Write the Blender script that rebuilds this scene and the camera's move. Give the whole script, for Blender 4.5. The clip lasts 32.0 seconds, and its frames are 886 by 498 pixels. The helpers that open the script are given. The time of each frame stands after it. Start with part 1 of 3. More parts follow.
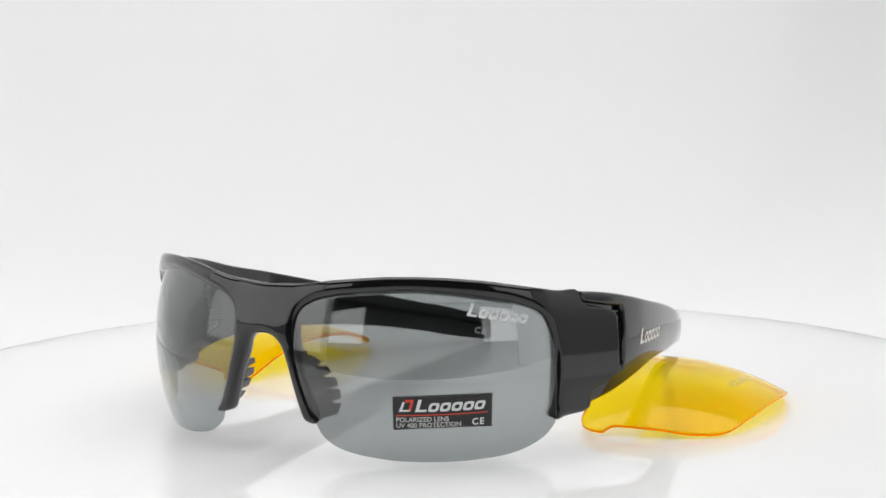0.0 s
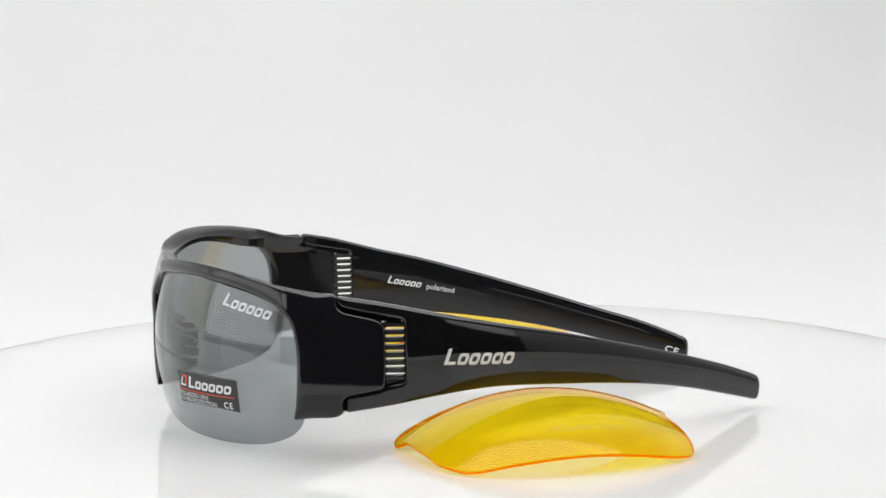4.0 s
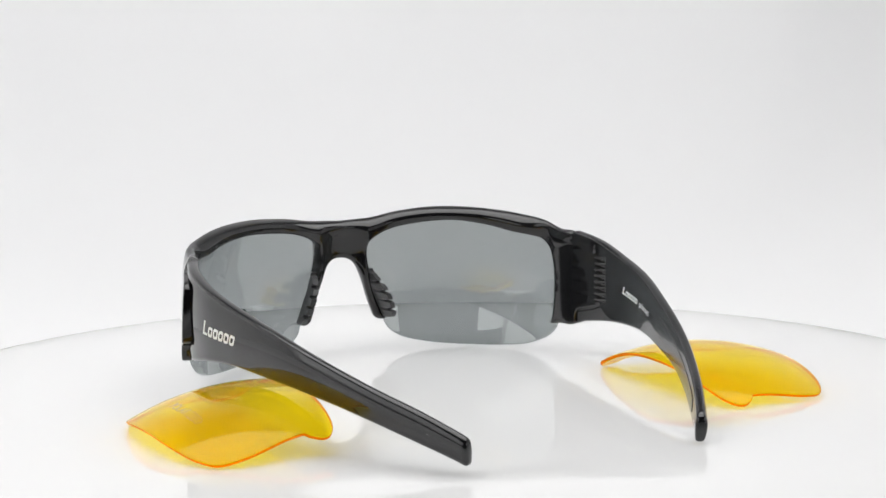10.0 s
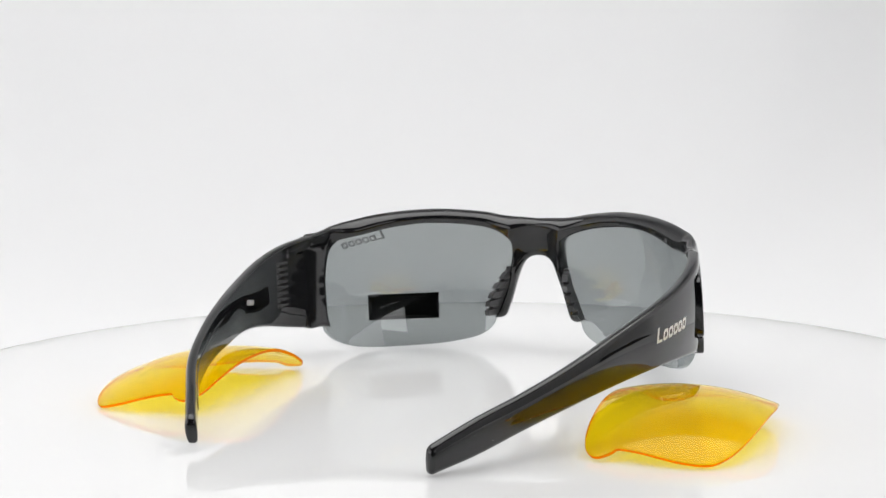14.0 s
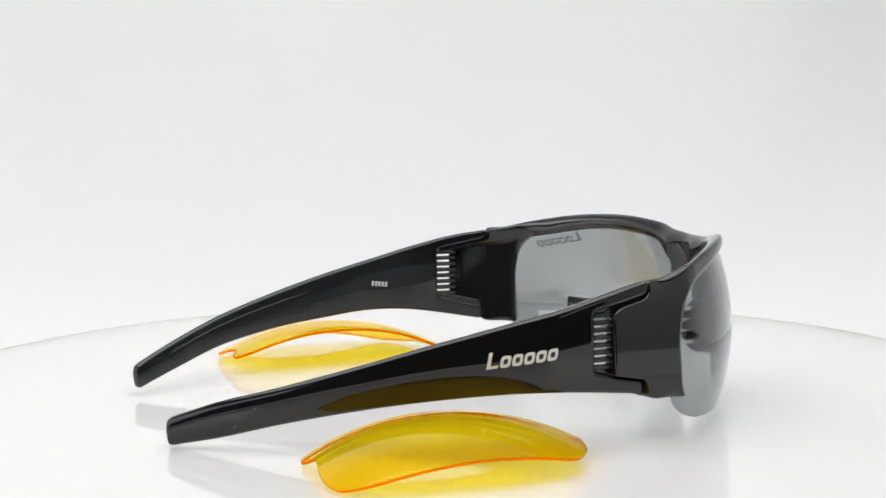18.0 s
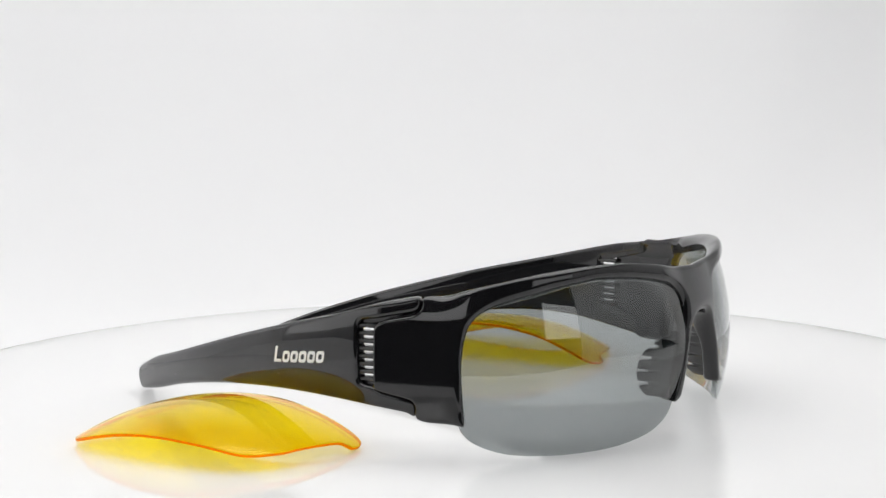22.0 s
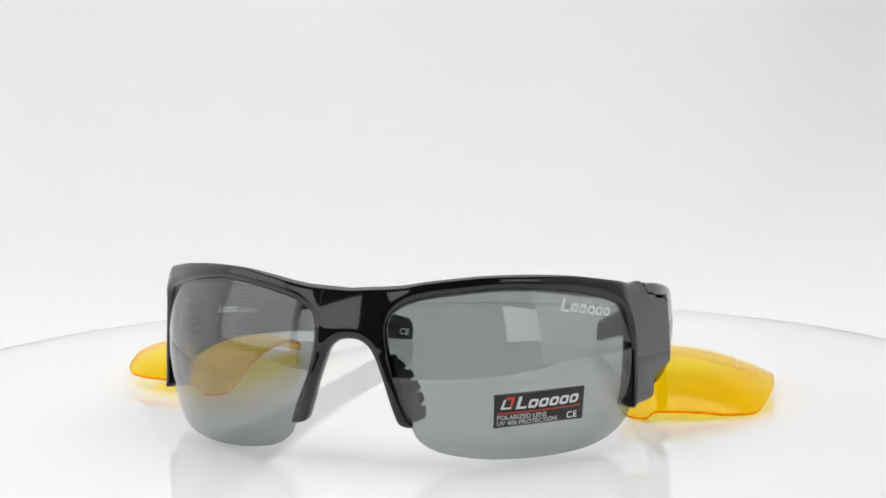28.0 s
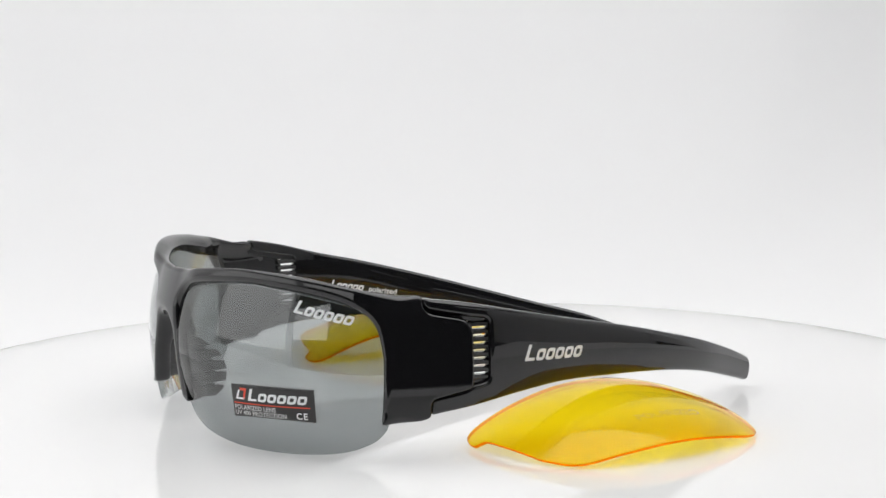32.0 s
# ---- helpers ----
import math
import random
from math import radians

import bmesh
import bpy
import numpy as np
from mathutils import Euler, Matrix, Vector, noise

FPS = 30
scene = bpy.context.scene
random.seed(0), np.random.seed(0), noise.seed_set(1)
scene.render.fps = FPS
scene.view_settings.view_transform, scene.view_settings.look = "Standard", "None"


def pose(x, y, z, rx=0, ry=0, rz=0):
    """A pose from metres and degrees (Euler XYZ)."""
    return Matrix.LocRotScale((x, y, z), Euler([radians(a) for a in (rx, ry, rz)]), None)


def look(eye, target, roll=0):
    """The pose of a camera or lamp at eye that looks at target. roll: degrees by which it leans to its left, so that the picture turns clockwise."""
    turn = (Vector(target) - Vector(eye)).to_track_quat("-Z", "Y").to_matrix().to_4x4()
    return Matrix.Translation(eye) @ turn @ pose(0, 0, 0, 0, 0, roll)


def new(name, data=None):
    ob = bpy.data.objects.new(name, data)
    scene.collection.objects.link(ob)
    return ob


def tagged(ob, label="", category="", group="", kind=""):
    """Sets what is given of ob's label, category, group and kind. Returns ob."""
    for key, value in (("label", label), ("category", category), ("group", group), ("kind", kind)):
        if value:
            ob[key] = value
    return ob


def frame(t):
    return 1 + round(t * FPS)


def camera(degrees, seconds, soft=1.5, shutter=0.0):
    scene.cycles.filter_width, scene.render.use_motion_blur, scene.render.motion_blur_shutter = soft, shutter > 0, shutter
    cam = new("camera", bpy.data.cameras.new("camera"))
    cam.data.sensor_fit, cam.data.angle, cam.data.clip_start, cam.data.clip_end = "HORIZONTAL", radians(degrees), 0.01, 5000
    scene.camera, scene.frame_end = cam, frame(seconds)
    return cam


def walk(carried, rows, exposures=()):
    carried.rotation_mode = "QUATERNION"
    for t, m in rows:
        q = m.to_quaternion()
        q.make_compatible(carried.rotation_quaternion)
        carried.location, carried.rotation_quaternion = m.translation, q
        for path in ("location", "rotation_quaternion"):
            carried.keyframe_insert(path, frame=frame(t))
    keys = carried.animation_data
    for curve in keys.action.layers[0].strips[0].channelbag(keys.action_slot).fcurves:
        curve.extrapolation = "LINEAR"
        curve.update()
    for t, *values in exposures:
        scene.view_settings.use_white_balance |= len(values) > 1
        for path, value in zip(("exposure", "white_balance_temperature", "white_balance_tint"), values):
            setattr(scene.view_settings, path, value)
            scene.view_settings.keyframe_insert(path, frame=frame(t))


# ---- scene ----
from mathutils.geometry import delaunay_2d_cdt

# The camera stands still; everything on the turntable turns about the z axis, once in TURN seconds.
TURN = 29.403
EYE = Vector((0.0, -0.52, 0.11336))
PITCH, YAW = radians(-7.370), radians(-0.119)
AIM = EYE + Vector((-math.sin(YAW) * math.cos(PITCH), math.cos(YAW) * math.cos(PITCH), math.sin(PITCH)))
cam = camera(29.163, 32.0, soft=1.5)
VIEW = look(EYE, AIM, -0.732)
walk(cam, [(0.0, VIEW), (32.0, VIEW)], exposures=[(0.0, -0.03), (32.0, -0.03)])

# ---- light: a small photo tent with an opening for the camera, in a dim studio ----
world = bpy.data.worlds.new("studio_world")
scene.world = world
world.use_nodes = True
world.node_tree.nodes["Background"].inputs[0].default_value = (0.9, 0.95, 1.0, 1)
world.node_tree.nodes["Background"].inputs[1].default_value = 0.02


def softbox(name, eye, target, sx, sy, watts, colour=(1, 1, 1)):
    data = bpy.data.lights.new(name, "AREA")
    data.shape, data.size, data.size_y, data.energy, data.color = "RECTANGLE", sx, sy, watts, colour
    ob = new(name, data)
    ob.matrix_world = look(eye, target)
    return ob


softbox("softbox_top", (0, -0.06, 0.60), (0, -0.06, 0), 0.90, 0.66, 5.6, (1.0, 0.997, 0.99))
softbox("softbox_left", (-0.66, 0.23, 0.19), (0, 0.23, 0.19), 0.34, 0.38, 9.5, (0.99, 0.995, 1.0))
# Added area light standing in for the lit fabric of the left side.
softbox("side_panel_glow", (-0.536, -0.26, 0.205), (0, -0.26, 0.205), 0.46, 0.36, 0.60)
softbox("softbox_back", (-0.22, 0.80, 0.26), (-0.16, 0, 0.20), 0.80, 0.42, 7.6)
# Added area lights just inside the front flaps, standing in for their lit fabric.
softbox("flap_glow_left", (-0.412, -0.549, 0.178), (-0.412, 0.0, 0.178), 0.25, 0.18, 0.155)
softbox("flap_glow_right", (0.412, -0.549, 0.178), (0.412, 0.0, 0.178), 0.25, 0.18, 0.135)


# ---- materials ----
def material(name):
    m = bpy.data.materials.new(name)
    m.use_nodes = True
    nt = m.node_tree
    return m, nt, nt.nodes["Principled BSDF"]


def noise_node(nt, scale, detail=4.0):
    co = nt.nodes.new("ShaderNodeTexCoord")
    n = nt.nodes.new("ShaderNodeTexNoise")
    n.inputs["Scale"].default_value, n.inputs["Detail"].default_value = scale, detail
    nt.links.new(co.outputs["Object"], n.inputs["Vector"])
    return n


def spread(nt, source, low, high):
    r = nt.nodes.new("ShaderNodeMapRange")
    r.inputs["To Min"].default_value, r.inputs["To Max"].default_value = low, high
    nt.links.new(source, r.inputs["Value"])
    return r.outputs["Result"]


def relief(nt, bsdf, height, strength, distance):
    b = nt.nodes.new("ShaderNodeBump")
    b.inputs["Strength"].default_value, b.inputs["Distance"].default_value = strength, distance
    nt.links.new(height, b.inputs["Height"])
    nt.links.new(b.outputs["Normal"], bsdf.inputs["Normal"])


def plastic(name, colour, rough=0.1, grain=900.0, bump=0.02, specular=0.5):
    """Moulded plastic: even colour, faint flow marks in the gloss, a slight orange-peel relief."""
    m, nt, b = material(name)
    b.inputs["Base Color"].default_value = (*colour, 1)
    b.inputs["Specular IOR Level"].default_value = specular
    nt.links.new(spread(nt, noise_node(nt, 60).outputs["Fac"], rough * 0.75, rough * 1.35), b.inputs["Roughness"])
    relief(nt, b, noise_node(nt, grain).outputs["Fac"], bump, 0.0001)
    return m


def tinted(name, colour, tint_gloss=(1, 1, 1), gloss0=0.04, rough=0.015, body=0.0, body_colour=(0, 0, 0)):
    """A clear sheet of dyed plastic: light passes straight, dyed at each surface, with a mirror gloss that grows at grazing angles."""
    m, nt, b = material(name)
    nt.nodes.remove(b)
    out = nt.nodes["Material Output"]
    tr = nt.nodes.new("ShaderNodeBsdfTransparent")
    tr.inputs["Color"].default_value = (*colour, 1)
    gl = nt.nodes.new("ShaderNodeBsdfGlossy")
    gl.inputs["Color"].default_value, gl.inputs["Roughness"].default_value = (*tint_gloss, 1), rough
    lw = nt.nodes.new("ShaderNodeLayerWeight")
    lw.inputs["Blend"].default_value = 0.5
    p = nt.nodes.new("ShaderNodeMath")
    p.operation, p.inputs[1].default_value = "POWER", 5.0
    nt.links.new(lw.outputs["Facing"], p.inputs[0])
    base = tr.outputs[0]
    if body:
        df = nt.nodes.new("ShaderNodeBsdfTranslucent")
        df.inputs["Color"].default_value = (*body_colour, 1)
        mb = nt.nodes.new("ShaderNodeMixShader")
        mb.inputs[0].default_value = body
        nt.links.new(tr.outputs[0], mb.inputs[1])
        nt.links.new(df.outputs[0], mb.inputs[2])
        base = mb.outputs[0]
    mix = nt.nodes.new("ShaderNodeMixShader")
    nt.links.new(spread(nt, p.outputs[0], gloss0, 1.0), mix.inputs[0])
    nt.links.new(base, mix.inputs[1])
    nt.links.new(gl.outputs[0], mix.inputs[2])
    nt.links.new(mix.outputs[0], out.inputs["Surface"])
    return m


BLACK = plastic("black_gloss_plastic", (0.008, 0.008, 0.009), 0.04, specular=0.6)
RUBBER = plastic("black_rubber", (0.04, 0.04, 0.042), 0.45, 1500.0, 0.15)
SATIN = plastic("dark_satin_plastic", (0.010, 0.010, 0.011), 0.13)
FIN = plastic("dark_moulded_fin", (0.03, 0.03, 0.03), 0.2, specular=0.6)
PRINT = plastic("white_print", (0.78, 0.80, 0.80), 0.4)
ETCH = tinted("pale_print", (0.97, 0.96, 0.90), gloss0=0.04, rough=0.3, body=0.12, body_colour=(0.9, 0.9, 0.85))
LENS_PRINT = plastic("thin_white_print", (0.80, 0.82, 0.82), 0.35)
glow = LENS_PRINT.node_tree.nodes.new("ShaderNodeBsdfTranslucent")
glow.inputs["Color"].default_value = (0.85, 0.85, 0.85, 1)
thin = LENS_PRINT.node_tree.nodes.new("ShaderNodeMixShader")
thin.inputs[0].default_value = 0.12
LENS_PRINT.node_tree.links.new(LENS_PRINT.node_tree.nodes["Principled BSDF"].outputs[0], thin.inputs[1])
LENS_PRINT.node_tree.links.new(glow.outputs[0], thin.inputs[2])
LENS_PRINT.node_tree.links.new(thin.outputs[0], LENS_PRINT.node_tree.nodes["Material Output"].inputs["Surface"])
RED = plastic("red_print", (0.75, 0.07, 0.03), 0.4)
STICKER = plastic("black_sticker", (0.018, 0.017, 0.017), 0.3)
STICKER_TEXT = plastic("grey_print", (0.58, 0.58, 0.58), 0.4)
GREY_LENS = tinted("grey_polarised_lens", (0.562, 0.584, 0.586), gloss0=0.072)
YELLOW_LENS = tinted("yellow_lens", (0.99, 0.87, 0.09), tint_gloss=(1.0, 0.95, 0.7), gloss0=0.016, rough=0.05, body=0.10, body_colour=(1.0, 0.80, 0.02))
ORANGE_RIM = tinted("orange_rim", (0.98, 0.38, 0.02), tint_gloss=(1.0, 0.6, 0.2), gloss0=0.02, body=0.55, body_colour=(0.98, 0.25, 0.015))


def white_sheet(name, colour, rough, specular, grain, bump):
    m, nt, b = material(name)
    n = noise_node(nt, grain)
    mix = nt.nodes.new("ShaderNodeMix")
    mix.data_type = "RGBA"
    mix.inputs[6].default_value = (*[c * 0.985 for c in colour], 1)
    mix.inputs[7].default_value = (*colour, 1)
    nt.links.new(noise_node(nt, 4.0).outputs["Fac"], mix.inputs[0])
    nt.links.new(mix.outputs[2], b.inputs["Base Color"])
    b.inputs["Specular IOR Level"].default_value = specular
    nt.links.new(spread(nt, n.outputs["Fac"], rough * 0.85, rough * 1.15), b.inputs["Roughness"])
    relief(nt, b, n.outputs["Fac"], bump, 0.0002)
    return m


ACRYLIC = white_sheet("white_acrylic", (0.72, 0.72, 0.72), 0.04, 0.48, 300.0, 0.01)
opal = ACRYLIC.node_tree.nodes["Principled BSDF"]
opal.inputs["Subsurface Weight"].default_value = 0.65
opal.inputs["Subsurface Radius"].default_value = (1.0, 1.0, 1.0)
opal.inputs["Subsurface Scale"].default_value = 0.045
FABRIC = white_sheet("white_tent_fabric", (0.79, 0.79, 0.795), 0.85, 0.1, 700.0, 0.1)
weave = FABRIC.node_tree.nodes.new("ShaderNodeBsdfTranslucent")
weave.inputs["Color"].default_value = (0.9, 0.9, 0.9, 1)
through_weave = FABRIC.node_tree.nodes.new("ShaderNodeMixShader")
through_weave.inputs[0].default_value = 0.15
FABRIC.node_tree.links.new(FABRIC.node_tree.nodes["Principled BSDF"].outputs[0], through_weave.inputs[1])
FABRIC.node_tree.links.new(weave.outputs[0], through_weave.inputs[2])
FABRIC.node_tree.links.new(through_weave.outputs[0], FABRIC.node_tree.nodes["Material Output"].inputs["Surface"])
TABLE = white_sheet("white_table_cover", (0.66, 0.66, 0.663), 0.85, 0.1, 500.0, 0.05)
# For the hidden reflector under the plate; pale to return light.
REFLECTOR = white_sheet("white_reflector", (0.88, 0.88, 0.88), 0.5, 0.3, 300.0, 0.02)
DARK = white_sheet("dark_studio_paint", (0.05, 0.05, 0.052), 0.7, 0.2, 40.0, 0.05)


# ---- mesh helpers ----
def mesh_of(name, bm, mat, smooth=True):
    bmesh.ops.recalc_face_normals(bm, faces=bm.faces)
    bm.normal_update()
    true = bm.verts.layers.float_vector.get("true_normal")
    normals = []
    if true:
        for v in bm.verts:
            n = v[true].copy()
            normals.append(n if n.dot(v.normal) >= 0 else -n)
        bm.verts.layers.float_vector.remove(true)
    me = bpy.data.meshes.new(name)
    bm.to_mesh(me)
    bm.free()
    me.materials.append(mat)
    if smooth:
        me.polygons.foreach_set("use_smooth", [True] * len(me.polygons))
    if normals:
        me.normals_split_custom_set_from_vertices(normals)
    return me


def part(name, bm, mat, parent, label="", smooth=True):
    ob = new(name, mesh_of(name, bm, mat, smooth))
    ob.parent = parent
    if label:
        ob["label"] = label
    return ob


def box_bm(x0, x1, y0, y1, z0, z1, bevel=0.0):
    bm = bmesh.new()
    bmesh.ops.create_cube(bm, size=1.0)
    for v in bm.verts:
        v.co = Vector(((x0 + x1) / 2 + v.co.x * (x1 - x0), (y0 + y1) / 2 + v.co.y * (y1 - y0), (z0 + z1) / 2 + v.co.z * (z1 - z0)))
    if bevel:
        bmesh.ops.bevel(bm, geom=bm.edges[:], offset=bevel, segments=2, affect="EDGES", profile=0.5)
    return bm


def smooth_line(points, step, closed=False):
    """A Catmull-Rom line through the points, cut into pieces of about that length."""
    pts = [Vector(p) for p in points]
    n, out = len(pts), []
    for i in range(n if closed else n - 1):
        p1, p2 = pts[i], pts[(i + 1) % n]
        p0 = pts[i - 1] if closed or i > 0 else p1 * 2 - p2
        p3 = pts[(i + 2) % n] if closed or i + 2 < n else p2 * 2 - p1
        k = max(1, round((p2 - p1).length / step))
        for j in range(k):
            t = j / k
            out.append(0.5 * ((2 * p1) + (p2 - p0) * t + (2 * p0 - 5 * p1 + 4 * p2 - p3) * t * t + (3 * p1 - p0 - 3 * p2 + p3) * t ** 3))
    if not closed:
        out.append(pts[-1])
    return out


def table(knots, values):
    """A smooth function through the knots."""
    k, v = np.array(knots, float), np.array(values, float)
    m = np.gradient(v, k)

    def f(s):
        i = int(np.clip(np.searchsorted(k, s) - 1, 0, len(k) - 2))
        h = k[i + 1] - k[i]
        u = (s - k[i]) / h
        return float((2 * u ** 3 - 3 * u ** 2 + 1) * v[i] + (u ** 3 - 2 * u ** 2 + u) * h * m[i] + (-2 * u ** 3 + 3 * u ** 2) * v[i + 1] + (u ** 3 - u ** 2) * h * m[i + 1])
    return f


def normals_in(poly):
    """The inward direction at each corner of an outline that runs anticlockwise."""
    d = np.roll(poly, -1, 0) - np.roll(poly, 1, 0)
    d /= np.maximum(np.linalg.norm(d, axis=1), 1e-9)[:, None]
    return np.stack([-d[:, 1], d[:, 0]], 1)


def room(poly, nrm, most):
    """How far each corner can move inwards before it meets another side of the outline."""
    out = np.full(len(poly), most)
    for i in range(len(poly)):
        d = poly - poly[i]
        along = d @ nrm[i]
        ok = along > 1e-4
        if ok.any():
            out[i] = min(most, 0.9 * float(((d[ok] ** 2).sum(1) / (2 * along[ok])).min()))
    for _ in range(4):
        out = np.minimum(out, np.roll(out, 1) * 0.25 + out * 0.5 + np.roll(out, -1) * 0.25)
    return out


def fill(bm, ring, depth, cut):
    """Close a ring of vertices with a net of triangles about cut wide."""
    edge = np.array([v.co[:2] for v in ring])
    lo, hi = edge.min(0), edge.max(0)
    gx, gy = np.meshgrid(np.arange(lo[0] + cut / 2, hi[0], cut), np.arange(lo[1] + cut / 2, hi[1], cut))
    net = np.stack([gx.ravel(), gy.ravel()], 1)
    a, b = edge, np.roll(edge, -1, 0)
    inside = np.zeros(len(net), bool)
    near = np.full(len(net), 1e9)
    for p, q in zip(a, b):
        if p[1] != q[1]:
            cross = ((p[1] > net[:, 1]) != (q[1] > net[:, 1])) & (net[:, 0] < (q[0] - p[0]) * (net[:, 1] - p[1]) / (q[1] - p[1]) + p[0])
            inside ^= cross
        near = np.minimum(near, np.hypot(net[:, 0] - p[0], net[:, 1] - p[1]))
    net = net[inside & (near > cut * 0.55)]
    flat = [Vector(p) for p in edge] + [Vector(p) for p in net]
    n = len(ring)
    points, _, faces, origins, _, _ = delaunay_2d_cdt(flat, [], [list(range(n))], 1, 1e-5)
    verts = []
    for p, o in zip(points, origins):
        verts.append(ring[o[0]] if o and o[0] < n else bm.verts.new((p.x, p.y, depth)))
    for f in faces:
        c = [verts[k] for k in f]
        if len(set(c)) == len(c) and not bm.faces.get(c):
            bm.faces.new(c)


def slab(poly, thick, r, place, cut=2.5, rim_only=False, segments=3, roll=None, soft=None, roll_back=None):
    """A solid plate with rounded rims: a closed outline in the (u, v) plane, filled with small faces and then laid on a
    curved surface by place(u, v, depth). roll: width and depth by which the face rolls over to the rim; soft: a factor on both, by place."""
    poly = np.array([tuple(p)[:2] for p in poly], float)
    x, y = poly.T
    if (np.roll(x, 1) * y - x * np.roll(y, 1)).sum() < 0:
        poly = poly[::-1].copy()
    nrm = normals_in(poly)
    bm = bmesh.new()

    def rings_of(width, depth, steps):
        w = room(poly, nrm, width)
        if soft:
            w = np.minimum(w, np.array([width * soft(*p) for p in poly]))
        out = []
        for k in range(steps + 1):
            f = 1 - k / steps
            out.append([bm.verts.new((*(p + n * (wi * f)), depth * wi / width * (1 - math.sqrt(max(0.0, 1 - (1 - f) ** 2))))) for p, n, wi in zip(poly, nrm, w)])
        return out
    faces_front = rings_of(*(roll or (r, r)), segments if not roll else 6)
    faces_back = rings_of(*(roll_back or (r, r)), segments if not roll_back else 5)
    for ring in faces_back:
        for v in ring:
            v.co.z = thick - v.co.z
    rings = faces_front + faces_back[::-1]
    n = len(poly)
    for a, b in zip(rings, rings[1:]):
        for i in range(n):
            bm.faces.new((a[i], a[(i + 1) % n], b[(i + 1) % n], b[i]))
    if not rim_only:
        for ring, depth in ((rings[0], 0.0), (rings[-1], thick)):
            fill(bm, ring, depth, cut)
    true = bm.verts.layers.float_vector.new("true_normal")
    for v in bm.verts:
        u, w, d = v.co
        if (d < 1e-6 or d > thick - 1e-6) and not rim_only:
            a = Vector(place(u + 0.05, w, d)) - Vector(place(u - 0.05, w, d))
            b = Vector(place(u, w + 0.05, d)) - Vector(place(u, w - 0.05, d))
            v[true] = a.cross(b).normalized()
        v.co = Vector(place(u, w, d)) * 0.001
    return bm


def text_shape(words, size, align="LEFT", shear=0.0, bold=0.012, gap=1.0):
    """The outlines of printed words, filled, as a flat bmesh in the (u, v) plane in millimetres."""
    cu = bpy.data.curves.new("print", "FONT")
    cu.body, cu.size, cu.align_x, cu.shear, cu.resolution_u, cu.offset, cu.space_character = words, size, align, shear, 3, size * bold, gap
    ob = bpy.data.objects.new("print", cu)
    me = ob.to_mesh()
    bm = bmesh.new()
    bm.from_mesh(me)
    ob.to_mesh_clear()
    bpy.data.objects.remove(ob)
    bpy.data.curves.remove(cu)
    bmesh.ops.triangulate(bm, faces=bm.faces[:])
    return bm


def bar_word(width, height, lean=0.3):
    """A word mark as plain slanted shapes: one tall bar with a foot, then five low rings; a bmesh for each."""
    w, out = width / 6.0, []
    bm = bmesh.new()
    bm.faces.new([bm.verts.new((x + y * lean, y, 0)) for x, y in ((0, 0), (w * 0.95, 0), (w * 0.95, height * 0.19), (w * 0.30, height * 0.19), (w * 0.30, height), (0, height))])
    out.append(bm)
    for i in range(5):
        bm = bmesh.new()
        cx, cy = w * (1.50 + i * 0.99), height * 0.345
        rings = []
        for rx, ry in ((w * 0.44, height * 0.365), (w * 0.19, height * 0.165)):
            ring = []
            for k in range(20):
                a = 2 * math.pi * k / 20
                c, q = math.cos(a), math.sin(a)
                x, y = cx + rx * math.copysign(abs(c) ** 0.55, c), cy + ry * math.copysign(abs(q) ** 0.55, q)
                ring.append(bm.verts.new((x + y * lean, y, 0)))
            rings.append(ring)
        for k in range(20):
            bm.faces.new((rings[0][k], rings[0][(k + 1) % 20], rings[1][(k + 1) % 20], rings[1][k]))
        out.append(bm)
    return out


def word_mark(width, height, place, origin, turn, lift, mat, parent, flip=1):
    for bm in bar_word(width, height):
        bm.normal_update()
        bmesh.ops.triangulate(bm, faces=bm.faces[:])
        part("print_mark", lay(bm, place, origin, turn, lift, flip), mat, parent, "white printed mark", False)


def lay(bm, place, origin, turn=0.0, lift=0.12, flip=1):
    """Lay a flat print on a curved surface, lift millimetres proud of it."""
    c, s = math.cos(radians(turn)), math.sin(radians(turn))
    for v in bm.verts:
        u, w = flip * v.co.x, v.co.y
        v.co = Vector(place(origin[0] + c * u - s * w, origin[1] + s * u + c * w, -lift)) * 0.001
    return bm


# ---- the turntable and the tent ----
def ring_solid(profile, steps=160):
    """A turned solid from a profile of (radius, height) in metres, axis to axis."""
    bm = bmesh.new()
    rings = []
    for r, z in profile:
        if r == 0:
            rings.append([bm.verts.new((0, 0, z))])
        else:
            rings.append([bm.verts.new((r * math.cos(2 * math.pi * i / steps), r * math.sin(2 * math.pi * i / steps), z)) for i in range(steps)])
    for a, b in zip(rings, rings[1:]):
        for i in range(steps):
            j = (i + 1) % steps
            if len(a) == 1:
                bm.faces.new((a[0], b[i], b[j]))
            elif len(b) == 1:
                bm.faces.new((a[j], a[i], b[0]))
            else:
                bm.faces.new((a[i], b[i], b[j], a[j]))
    return bm


turntable = tagged(new("turntable"), "round glossy white acrylic turntable plate", "turntable")
part("plate", ring_solid([(0, 0), (0.1828, 0), (0.1831, -0.0003), (0.1831, -0.0400), (0, -0.0400)], 480), ACRYLIC, turntable, "glossy white acrylic disc", False)
# Unseen disc added below the plate to throw leaked light back up.
part("under_reflector", ring_solid([(0, -0.0402), (0.1828, -0.0402), (0.1828, -0.0620), (0, -0.0620)], 120), REFLECTOR, turntable, "unseen matt white reflector under the disc", False)


